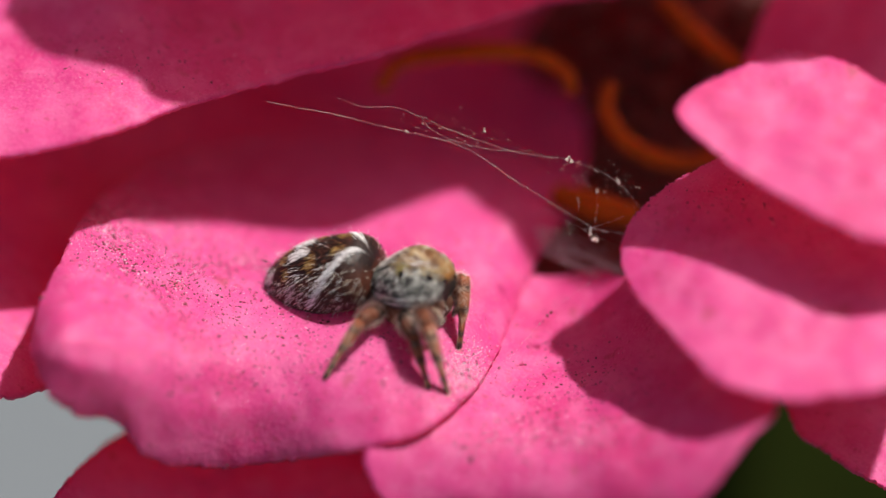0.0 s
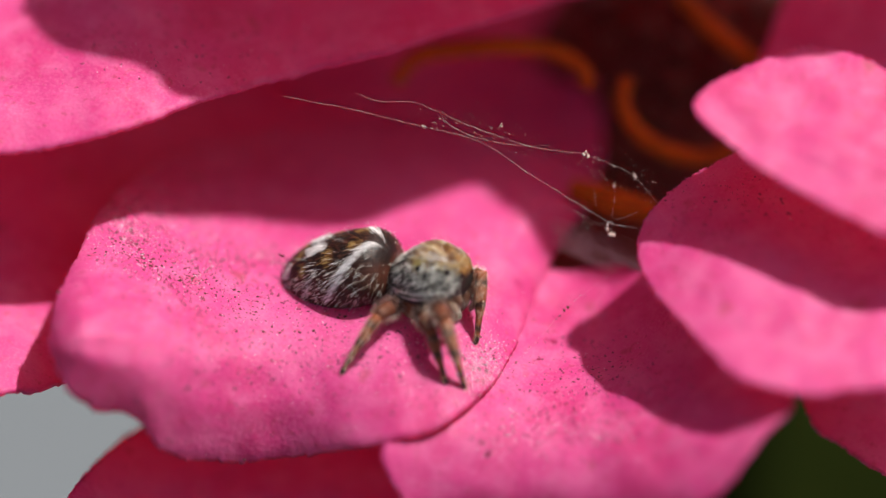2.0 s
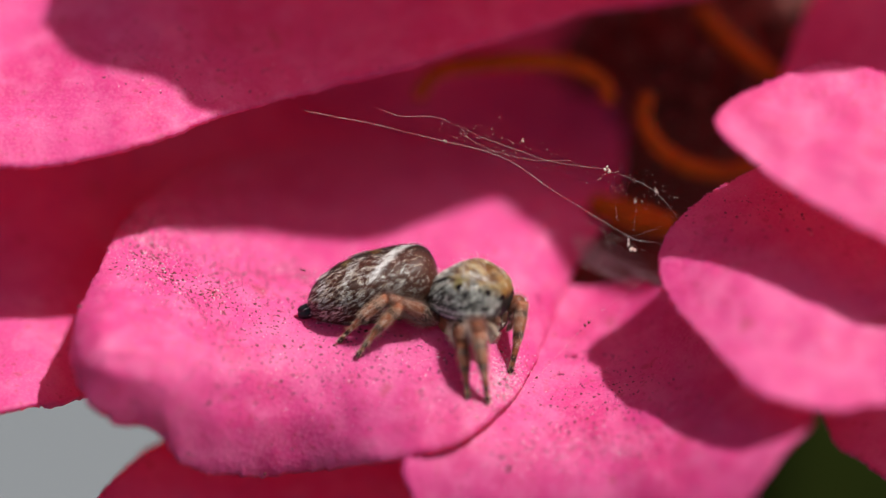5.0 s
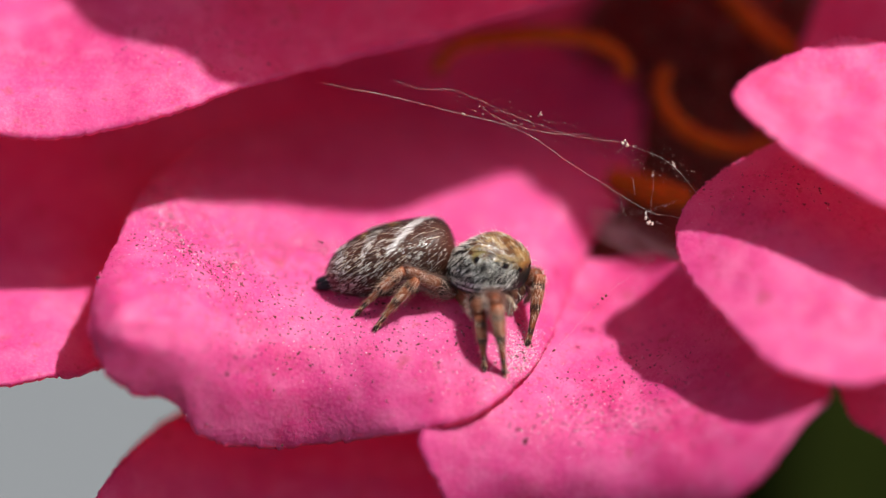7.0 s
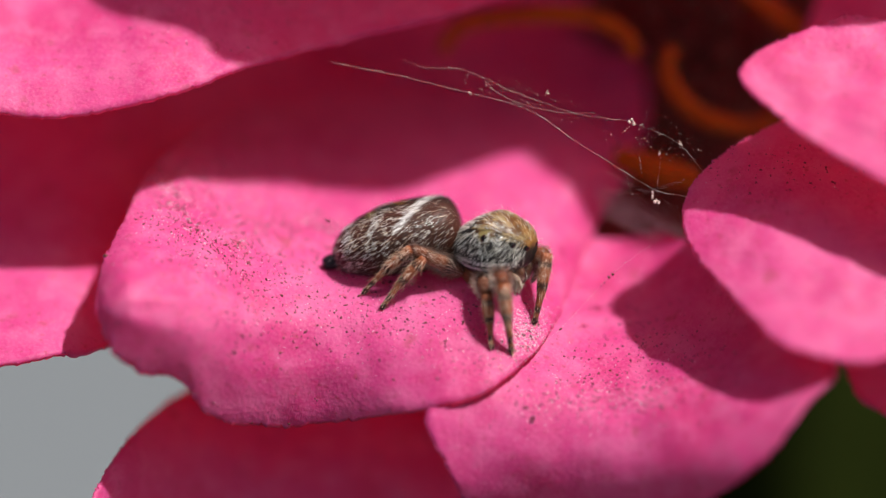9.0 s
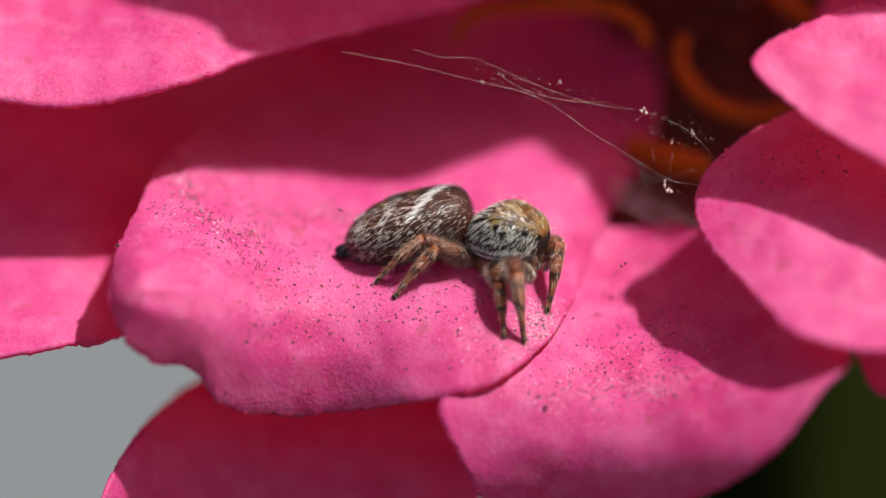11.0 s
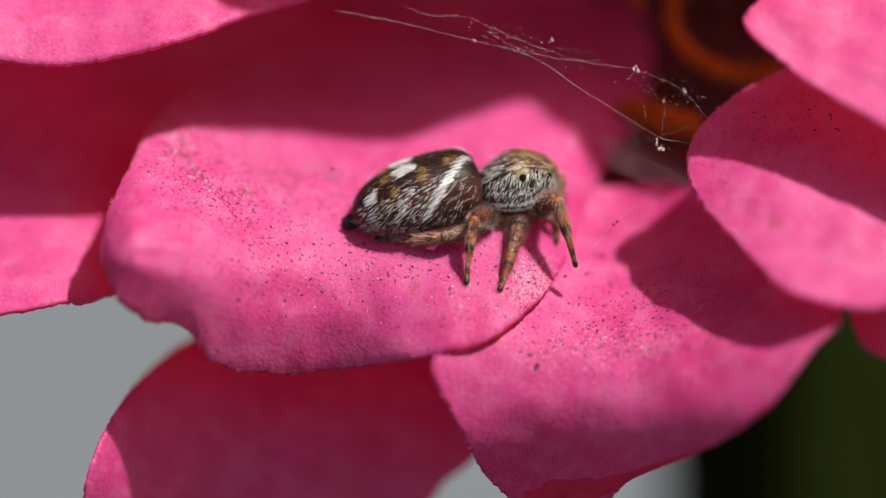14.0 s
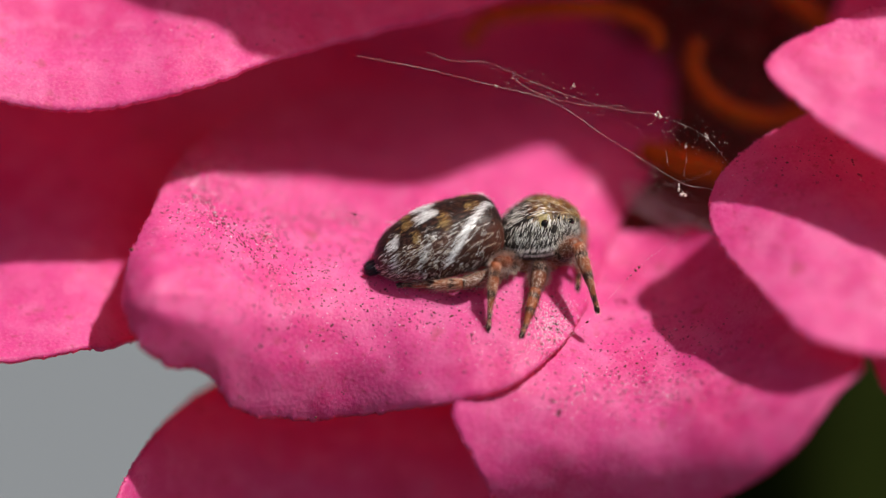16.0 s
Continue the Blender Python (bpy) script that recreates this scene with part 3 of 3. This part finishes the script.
def carapace_hair(u, a, rng):
    b = abs(a)
    if b > 2.5 or math.hypot((u - 0.47) * 1.85, (b - 0.96) * 0.75) < 0.12:
        return None
    rim = smooth(0.05, 0.03, min(abs(b - 1.78), abs(b - 2.02))) * smooth(0.05, 0.15, u)
    if rim > 0.5:
        return rng.uniform(0.05, 0.09), 0.006, 0.15, blend(WHITE, (0.6, 0.6, 0.6), rng.random())
    if b > 1.84:
        return (rng.uniform(0.05, 0.09), 0.006, 0.2, (0.03, 0.022, 0.018)) if rng.random() < 0.4 else None
    crown = smooth(1.0, 0.75, b + rng.gauss(0, 0.06)) * smooth(0.64, 0.5, u + rng.gauss(0, 0.02))
    if rng.random() < 0.024:
        return rng.uniform(0.2, 0.4), 0.0022, 1.6, blend(DARK, (0.8, 0.76, 0.7), rng.choice((0, 0, 1)))
    if rng.random() < crown * 0.6:
        f = noise.noise(Vector((u * 6, b * 3, 3))) + 0.5 * noise.noise(Vector((u * 15, a * 8, 7)))
        return rng.uniform(0.1, 0.18), 0.0055, 0.3, blend((0.14, 0.048, 0.010), (0.50, 0.36, 0.17), smooth(-0.08, 0.2, f + rng.uniform(-0.12, 0.12)))
    if rng.random() < 0.19 * smooth(1.0, 0.75, u):
        return rng.uniform(0.12, 0.22), 0.0045, 0.35, blend((0.92, 0.91, 0.86), (0.50, 0.47, 0.38), rng.random() ** 1.5)
    if rng.random() < 0.3:
        return rng.uniform(0.08, 0.14), 0.008, 0.3, (0.03, 0.022, 0.018)
    return None


cephalothorax = part("cephalothorax", mesh_of(carapace_shape, 60, 150, carapace_tint), SKIN, spider, "grey hairy head with a golden brown crown")
tagged(part("head_hair", hairs_on(carapace_shape, 16000, carapace_hair, 12, lambda u, a: (0.55, 0.9) if abs(a) > 0.8 else (1.0, 0.1)), HAIR, cephalothorax), kind="stuff")
for x, y, z, r in ((1.73, 0.2, 0.2, 0.15), (1.73, -0.2, 0.2, 0.15), (1.60, 0.50, 0.32, 0.085), (1.60, -0.50, 0.32, 0.085), (0.98, 0.64, 0.40, 0.10), (0.98, -0.64, 0.40, 0.10), (1.32, 0.60, 0.47, 0.04), (1.32, -0.60, 0.47, 0.04)):
    bm = bmesh.new()
    bmesh.ops.create_uvsphere(bm, u_segments=20, v_segments=12, radius=r, matrix=Matrix.Translation((x, y, z)))
    part("eye", bm, EYE, cephalothorax)
THIGH = (0.20, 0.060, 0.026)
LEG_A, LEG_B, LEG_C = (0.30, 0.080, 0.028), (0.022, 0.009, 0.007), (0.95, 0.86, 0.82)
def fuzz(bm, points, radii, count, rng, colours, reach=0.2, bare=2.0):
    """Short hairs all round a tube."""
    lay = bm.verts.layers.float_color.get("tint")
    for _ in range(count):
        f = f0 = rng.random()
        if f > bare and rng.random() < 0.6:
            continue
        f *= len(points) - 1.001
        k, f = int(f), f % 1
        axis = (points[k + 1] - points[k]).normalized()
        a = axis.orthogonal().normalized()
        out = Matrix.Rotation(rng.uniform(0, 2 * math.pi), 3, axis) @ a
        p = points[k].lerp(points[k + 1], f) + out * (radii[k] * (1 - f) + radii[k + 1] * f) * 0.97
        way = (axis * rng.uniform(0.4, 1) + out * rng.uniform(0.25, 0.9)).normalized()
        side = way.cross(out).normalized() * 0.0042
        c = blend(*colours, rng.random()) if rng.random() < 0.9 else LEG_B
        vs = [bm.verts.new(q) for q in (p - side, p + side, p + way * rng.uniform(0.45, 1.1) * reach * (1.25 - 0.75 * f0))]
        for v in vs:
            v[lay] = (*c, 1)
        bm.faces.new(vs)


for y in (0.2, -0.2):
    bm = bmesh.new()
    bm.verts.layers.float_color.new("tint")
    tube(bm, spline([(1.5, y, -0.2), (1.6, y, -0.5), (1.5, y * 0.9, -0.8)], 8), [0.17, 0.18, 0.18, 0.17, 0.15, 0.12, 0.08, 0.04], 10, lambda s: (0.10, 0.04, 0.022))
    fuzz(bm, spline([(1.5, y, -0.2), (1.6, y, -0.5), (1.5, y * 0.9, -0.8)], 8), [0.17, 0.18, 0.18, 0.17, 0.15, 0.12, 0.08, 0.04], 110, random.Random(50), ((0.75, 0.7, 0.64), (0.3, 0.2, 0.14)))
    part("chelicera", bm, SKIN, cephalothorax)
bm = bmesh.new()
bm.verts.layers.float_color.new("tint")
tube(bm, spline([(0.1, 0, -0.4), (0.7, 0, -0.55), (1.4, 0, -0.5)], 8), [0.15, 0.4, 0.5, 0.52, 0.52, 0.48, 0.4, 0.2], 12, lambda s: (0.3, 0.12, 0.05))
fuzz(bm, spline([(0.1, 0, -0.4), (0.7, 0, -0.55), (1.4, 0, -0.5)], 8), [0.15, 0.4, 0.5, 0.52, 0.52, 0.48, 0.4, 0.2], 700, random.Random(51), ((0.85, 0.62, 0.48), (0.5, 0.2, 0.08)), 0.26)
part("sternum", bm, SKIN, cephalothorax)
bm = bmesh.new()
bm.verts.layers.float_color.new("tint")
tube(bm, spline([(0.25, 0, -0.1), (0.0, 0, -0.08), (-0.3, 0, 0.0)], 6), [0.3, 0.24, 0.2, 0.2, 0.24, 0.3], 10, lambda s: DARK)
part("waist", bm, SKIN, spider)


def leg_tint(s, bands):
    k = smooth(0.25, 0.1, abs((s * bands) % 1 - 0.5))
    return blend(LEG_A if bands > 2 else THIGH, LEG_B, max(0.92 * k, smooth(0.84, 0.92, s) if bands > 2 else 0))


def leg_mesh(length, radii, bands, seed, hairs=420):
    bm = bmesh.new()
    bm.verts.layers.float_color.new("tint")
    n = 22
    prof = [float(np.interp(k / (n - 1), [q[0] for q in radii], [q[1] for q in radii])) for k in range(n)]
    pts = [Vector((length * k / (n - 1), 0, 0.05 * math.sin(math.pi * k / (n - 1)))) for k in range(n)]
    tube(bm, pts, prof, 10, lambda s: leg_tint(s, bands))
    fuzz(bm, pts, prof, int(hairs * length), random.Random(seed), (LEG_C, (0.62, 0.36, 0.24)) if bands < 2 else ((0.88, 0.68, 0.56), (0.50, 0.20, 0.09)), 0.27 if bands < 2 else 0.22, 2.0 if bands < 2 else 0.4)
    return bm


LEGS = []
for side in (-1, 1):
    for k, (x, upper, lower, fat) in enumerate(((1.22, 0.95, 1.65, 1.0), (0.82, 0.85, 1.25, 0.9), (0.24, 1.05, 1.55, 0.85), (0.06, 1.25, 1.6, 0.8))):
        thigh = part("leg", leg_mesh(upper, ((0, 0.16 * fat), (0.3, 0.22 * fat), (0.7, 0.20 * fat), (0.9, 0.17 * fat), (1, 0.12 * fat)), 1.3, 30 + k, 1500), SKIN, spider,
                     "orange-brown leg with dark rings and pale hairs" if k == 0 else "")
        shin = part("lower_leg", leg_mesh(lower, ((0, 0.145 * fat), (0.2, 0.155 * fat), (0.5, 0.12 * fat), (0.62, 0.08 * fat), (0.88, 0.062 * fat), (0.96, 0.07), (1, 0.03)), 3.2, 40 + k, 430), SKIN, thigh)
        LEGS.append((thigh, shin, Vector((x, side * (0.42 if k < 3 else 0.5), -0.58)), upper, lower))
for y in (-0.42, 0.42):
    bm = bmesh.new()
    bm.verts.layers.float_color.new("tint")
    pts = spline([(1.45, y, -0.42), (1.66, y * 1.1, -0.46), (1.74, y * 1.05, -0.62), (1.64, y * 0.9, -0.82)], 14)
    fat = [0.06, 0.07, 0.07, 0.07, 0.08, 0.08, 0.08, 0.08, 0.08, 0.08, 0.08, 0.07, 0.05, 0.03]
    tube(bm, pts, fat, 8, lambda s: blend((0.14, 0.06, 0.03), (0.3, 0.2, 0.13), s))
    fuzz(bm, pts, fat, 260, random.Random(60), ((0.85, 0.8, 0.72), (0.45, 0.35, 0.25)), 0.22)
    part("pedipalp", bm, SKIN, cephalothorax)

# ---- web ----
web = tagged(new("spider_web"), "loose strands of dusty spider silk between the petals", "spider web")
web.matrix_world = HEAD
rng = random.Random(8)
beads = []
for path, r in (([(-2.7, 2.6, 3.75), (-1.2, 2.3, 3.45), (0.46, 2.0, 3.04), (1.5, 1.9, 2.78), (2.15, 1.8, 2.45), (2.9, 1.6, 1.92), (3.8, 1.4, 1.36), (4.65, 1.1, 0.85), (5.35, 0.6, 0.70)], 0.0025),
                ([(-1.1, 2.8, 3.82), (-0.5, 2.6, 3.62), (0.2, 2.5, 3.6), (0.85, 2.4, 3.35), (1.5, 2.3, 3.05), (2.8, 2.2, 2.6), (3.6, 2.0, 2.46), (4.15, 1.9, 2.37), (5.1, 1.6, 1.95), (5.75, 0.9, 1.25)], 0.0017),
                ([(0.85, 2.4, 3.3), (1.0, 2.2, 3.1), (1.5, 2.0, 2.85), (2.4, 2.0, 2.62), (3.3, 2.0, 2.6)], 0.0015),
                ([(4.75, 1.2, 1.7), (4.75, 1.2, 1.4), (4.70, 1.2, 1.1), (4.68, 1.1, 0.7)], 0.0007),
                ([(1.71, 0.2, -2.89), (2.47, 1.2, -2.31), (3.2, 1.8, -1.55), (3.75, 1.9, -0.98), (5.2, 0.8, 0.1)], 0.0005),
                ([(4.28, 1.3, 1.6), (4.32, 1.3, 1.4), (4.33, 1.3, 1.25)], 0.0007),
                ([(4.0, 1.3, 1.15), (4.1, 1.3, 0.8), (4.15, 1.3, 0.6)], 0.0007)):
    bm = bmesh.new()
    pts = spline([(x, 0.1 + 0.3 * (y - 1.5), z) for x, y, z in path], 90)
    pts = [p + 0.015 * Vector((noise.noise(p * 4), noise.noise(p * 4 + Vector((9, 0, 0))), noise.noise(p * 4 + Vector((0, 9, 0))))) for p in pts]
    tube(bm, pts, [r * (0.7 + 1.8 * max(0, noise.noise(p * 14))) for p in pts], 5)
    part("thread", bm, SILK, web)
    beads += [p for p in pts for _ in range(2) if rng.random() < (0.42 if len(path) > 4 else 0.1)]
for k in range(34):
    bm = bmesh.new()
    a, b = Vector((3.3 + rng.uniform(-0.2, 0.5), 3.4, rng.uniform(0.35, 0.95))), Vector((5.5 + rng.uniform(-0.2, 0.4), 2.4, rng.uniform(-0.75, -0.1)))
    mid = (a + b) / 2 + Vector((rng.uniform(-0.2, 0.2), 0, rng.uniform(-0.15, 0.15)))
    tube(bm, spline([a, mid, b], 16), [0.004] * 16, 4)
    part("thread", bm, SILK, web)
for k in range(5):
    bm = bmesh.new()
    a, b = Vector((3.2 + 0.05 * k + rng.uniform(-0.1, 0.4), 1.7, rng.uniform(-0.2, 1.6))), Vector((5.25 + rng.uniform(-0.1, 0.3), 0.5, rng.uniform(-0.3, 1.2)))
    mid = (a + b) / 2 + Vector((rng.uniform(-0.2, 0.2), 0, -rng.uniform(0.05, 0.35)))
    tube(bm, spline([a, mid, b], 24), [0.0010] * 24, 4)
    part("thread", bm, SILK, web)
bm = bmesh.new()
for p in beads:
    lump(bm, p + Vector((rng.gauss(0, 0.006), 0, rng.gauss(0, 0.006))), rng.choice((0.003, 0.004, 0.005, 0.006, 0.009)), rng)
for _ in range(330):
    s = rng.random()
    c = Vector((0.4 + 5.3 * s + rng.gauss(0, 0.2), 0.3 - 0.3 * s + rng.gauss(0, 0.2), 3.25 - 1.6 * s ** 1.2 + rng.gauss(0, 0.22)))
    lump(bm, c, rng.choice((0.003, 0.004, 0.005, 0.006, 0.007, 0.013)), rng)
for c, r in (((4.13, 1.9, 2.36), 0.075), ((2.2, 2.2, 3.08), 0.05), ((4.62, 1.1, 0.72), 0.08), ((4.66, 1.1, 0.6), 0.06), ((4.75, 1.2, 1.7), 0.045), ((5.2, 1.4, 1.88), 0.05), ((0.46, 2.0, 3.04), 0.035)):
    for _ in range(5):
        lump(bm, Vector((c[0], 0.1 + 0.3 * (c[1] - 1.5), c[2])) + Vector((rng.gauss(0, r * 0.5), rng.gauss(0, r * 0.5), rng.gauss(0, r * 0.7))), r * rng.uniform(0.3, 0.7), rng)
tagged(part("web_dust", bm, CRUMB, web), kind="stuff")
bm = bmesh.new()
for c, r in (((3.68, 0.2, -1.05), 0.04), ((3.6, 0.2, -1.12), 0.028), ((3.5, 0.2, -1.24), 0.02), ((3.42, 0.2, -1.32), 0.012), ((2.5, 0.05, -2.29), 0.035), ((-2.8, 0.3, 0.17), 0.03), ((-2.74, 0.3, 0.15), 0.028)):
    lump(bm, Vector(c), r, rng)
tagged(part("web_specks", bm, DUST, web), kind="stuff")

# ---- dust on the petals ----
rng = random.Random(21)
dark, pale = bmesh.new(), bmesh.new()
for k, count, shine, cx, cz, sx, sz in ((0, 240, 0.1, -4.9, 0.3, 1.1, 0.8), (0, 260, 0.1, -3.4, -0.45, 1.4, 0.5), (0, 150, 0.1, -5.2, -1.8, 1.4, 0.8), (0, 100, 0.2, -1.4, -1.9, 1.4, 0.5), (0, 50, 0.1, -6.4, 0.6, 0.5, 1.0),
                                        (0, 260, 0.75, -6.2, 1.0, 0.5, 0.6), (0, 260, 0.3, -3.5, -0.6, 2.6, 1.6), (0, 240, 0.45, -5.4, 0.8, 1.0, 0.6), (0, 420, 0.85, 1.75, -2.4, 0.3, 0.35), (0, 60, 0.5, 1.2, -3.1, 0.7, 0.2), (0, 60, 0.3, 0.2, -2.2, 1.2, 0.4),
                                        (1, 260, 0.55, 3.3, -3.9, 1.2, 0.3), (1, 170, 0.05, 4.4, -3.3, 1.6, 0.6), (1, 60, 0.1, 3.8, -1.6, 0.7, 0.8), (6, 45, 0.05, 7.2, 1.3, 1.1, 0.45), (4, 90, 0.2, -4.2, 4.9, 2.0, 0.5)):
    for i in range(int(count * 3.3)):
        p, n = on_petal(k, rng.gauss(cx, sx), rng.gauss(cz, sz))
        if p and rng.random() < shine:
            lump(pale, p, rng.choice((0.006, 0.007, 0.009, 0.011, 0.014)), rng)
        elif p:
            lump(dark, p, rng.choice((0.008, 0.009, 0.011, 0.013, 0.016, 0.020, 0.027)), rng)
line = spline([(x, 0, z) for x, z in PETALS[0]["crease"]], 200)
for _ in range(620):
    q = rng.choice(line)
    p, n = on_petal(0, q.x + rng.gauss(0, 0.12), q.z + rng.gauss(0, 0.10))
    if p:
        lump(dark if rng.random() < 0.8 else pale, p, rng.choice((0.008, 0.011, 0.014, 0.018, 0.024)), rng)
for k, x, z, r in ((1, 1.85, -4.35, 0.06), (1, 1.88, -4.27, 0.045), (0, 2.46, -2.32, 0.05), (0, -4.85, -2.8, 0.05), (0, -7.75, -0.65, 0.06)):
    p, n = on_petal(k, x, z)
    if p:
        lump(dark, p, r, rng)
tagged(part("pollen_dust", dark, DUST, flower, "dark pollen dust on the petals"), kind="stuff")
tagged(part("pale_dust", pale, GLINT, flower, "pale glinting dust on the petals"), kind="stuff")


# ---- what moves ----
def body_at(x, y, z, roll, pitch, yaw):
    """The spider's pose in the head's frame: waist in mm, turns in degrees; it stands upright on the sloping petal."""
    return Matrix.Translation((x, y, z)) @ pose(0, 0, 0, 18) @ pose(0, 0, 0, roll, pitch, yaw)


def reach(body, hip, foot, upper, lower, bow):
    """Poses of a leg and its lower half, in mm, so that it reaches from the hip to the foot with its knee bowed up and out."""
    f = body.inverted() @ foot
    d = f - hip
    dist = min(d.length, (upper + lower) * 0.995)
    d.normalize()
    k = (upper ** 2 + dist ** 2 - lower ** 2) / (2 * upper * dist)
    k = max(-0.98, min(0.98, k))
    away = bow - d * bow.dot(d)
    knee = hip + upper * (d * k + away.normalized() * math.sqrt(1 - k * k))
    end = hip + d * dist

    def frame_along(p, q):
        x = (q - p).normalized()
        z = (away - x * away.dot(x)).normalized()
        y = z.cross(x)
        m = Matrix((x, y, z)).transposed().to_4x4()
        m.translation = p
        return m
    a, b = frame_along(hip, knee), frame_along(knee, end)
    return a, a.inverted() @ b


def metres(m):
    m = m.copy()
    m.translation = m.translation * MM
    return m


def foot_at(x, z, lift=0.0):
    p, n = on_petal(0, x, z)
    return Vector((x, (p.y if p else z + 1.9) - lift, z + lift * 0.5))


def motions():
    # seconds; waist x, y, z; roll, pitch, yaw; abdomen roll, pitch, yaw
    stand = (-0.2, 0.68, -0.30, 0, -4, -28)
    turn = (0.22, 0.68, -0.32, 0, 0, -28)
    final = (0.52, 0.68, -0.40, 0, -6, 10)
    belly = {"a": (18, -9, 2), "b": (-38, -8, 28), "c": (6, -3.5, -2), "m": (-6, -9, 14)}
    keys = [(0.0, stand, "a", 0), (2.4, stand, "a", 0), (2.8, (-0.05, 0.68, -0.31, 0, -3, -28), "m", 0), (3.4, turn, "b", 0), (3.6, turn, "b", 1), (4.2, turn, "b", 1), (5.2, turn, "b", 2),
            (12.45, turn, "b", 2), (12.6, final, "c", 3), (16.0, final, "c", 3)]
    feet = {
        0: ((1.35, -2.85), (0.93, -2.75), (-1.42, -2.5), (-1.5, -0.9), (1.6, -1.87), (1.2, -1.3), (0.2, -1.0), (-0.6, -1.0)),
        1: ((1.4, -2.85), (0.95, -2.75), (-1.4, -1.6), (-1.9, -1.4), (1.9, -2.2), (1.3, -1.3), (0.2, -1.0), (-0.6, -1.0)),
        2: ((1.4, -2.85), (0.95, -2.75), (-1.56, -1.85), (-1.98, -1.5), (1.9, -2.2), (1.3, -1.3), (0.2, -1.0), (-0.6, -1.0)),
        3: ((2.75, -2.1), (0.97, -2.78), (0.27, -2.48), (-1.8, -1.45), (2.3, -1.6), (1.5, -1.3), (0.6, -1.1), (-0.3, -1.0)),
    }
    rows = {ob: [] for ob in (spider, abdomen, *(q for leg in LEGS for q in leg[:2]))}
    for t, body, how, step in keys:
        b = body_at(*body)
        rows[spider].append((t, HEAD @ metres(b)))
        rows[abdomen].append((t, pose(0, 0, 0, *belly[how])))
        for i, (thigh, shin, hip, upper, lower) in enumerate(LEGS):
            x, z = feet[step][i]
            out = Vector((0.5 if i % 4 < 2 else -0.6, -0.9, 0.9)) if i < 4 else (Vector((0.5, 0.5, 1.7)) if step < 3 else Vector((1.0, 0.2, 1.2))) if i == 4 else Vector((0.1, 0.6, 0.3))
            out = (Vector((-0.2, -2.0, 0.1)) if step == 3 else Vector((-0.3, -0.5, 0.5))) if i == 3 else Vector((-0.2, -0.7, 1.5)) if i == 2 and step < 3 else out
            out = (Vector((0.3, -1.0, 0.5)) if i == 2 else Vector((-0.5, 0.6, 0.6)) if i == 3 else out) if step == 0 else out
            m, q = reach(b, hip, foot_at(x, z, 0.5 if step == 1 and i == 2 else 0.0), upper, lower, out)
            rows[thigh].append((t, metres(m)))
            rows[shin].append((t, metres(q)))
    for ob, r in rows.items():
        walk(ob, r)


motions()
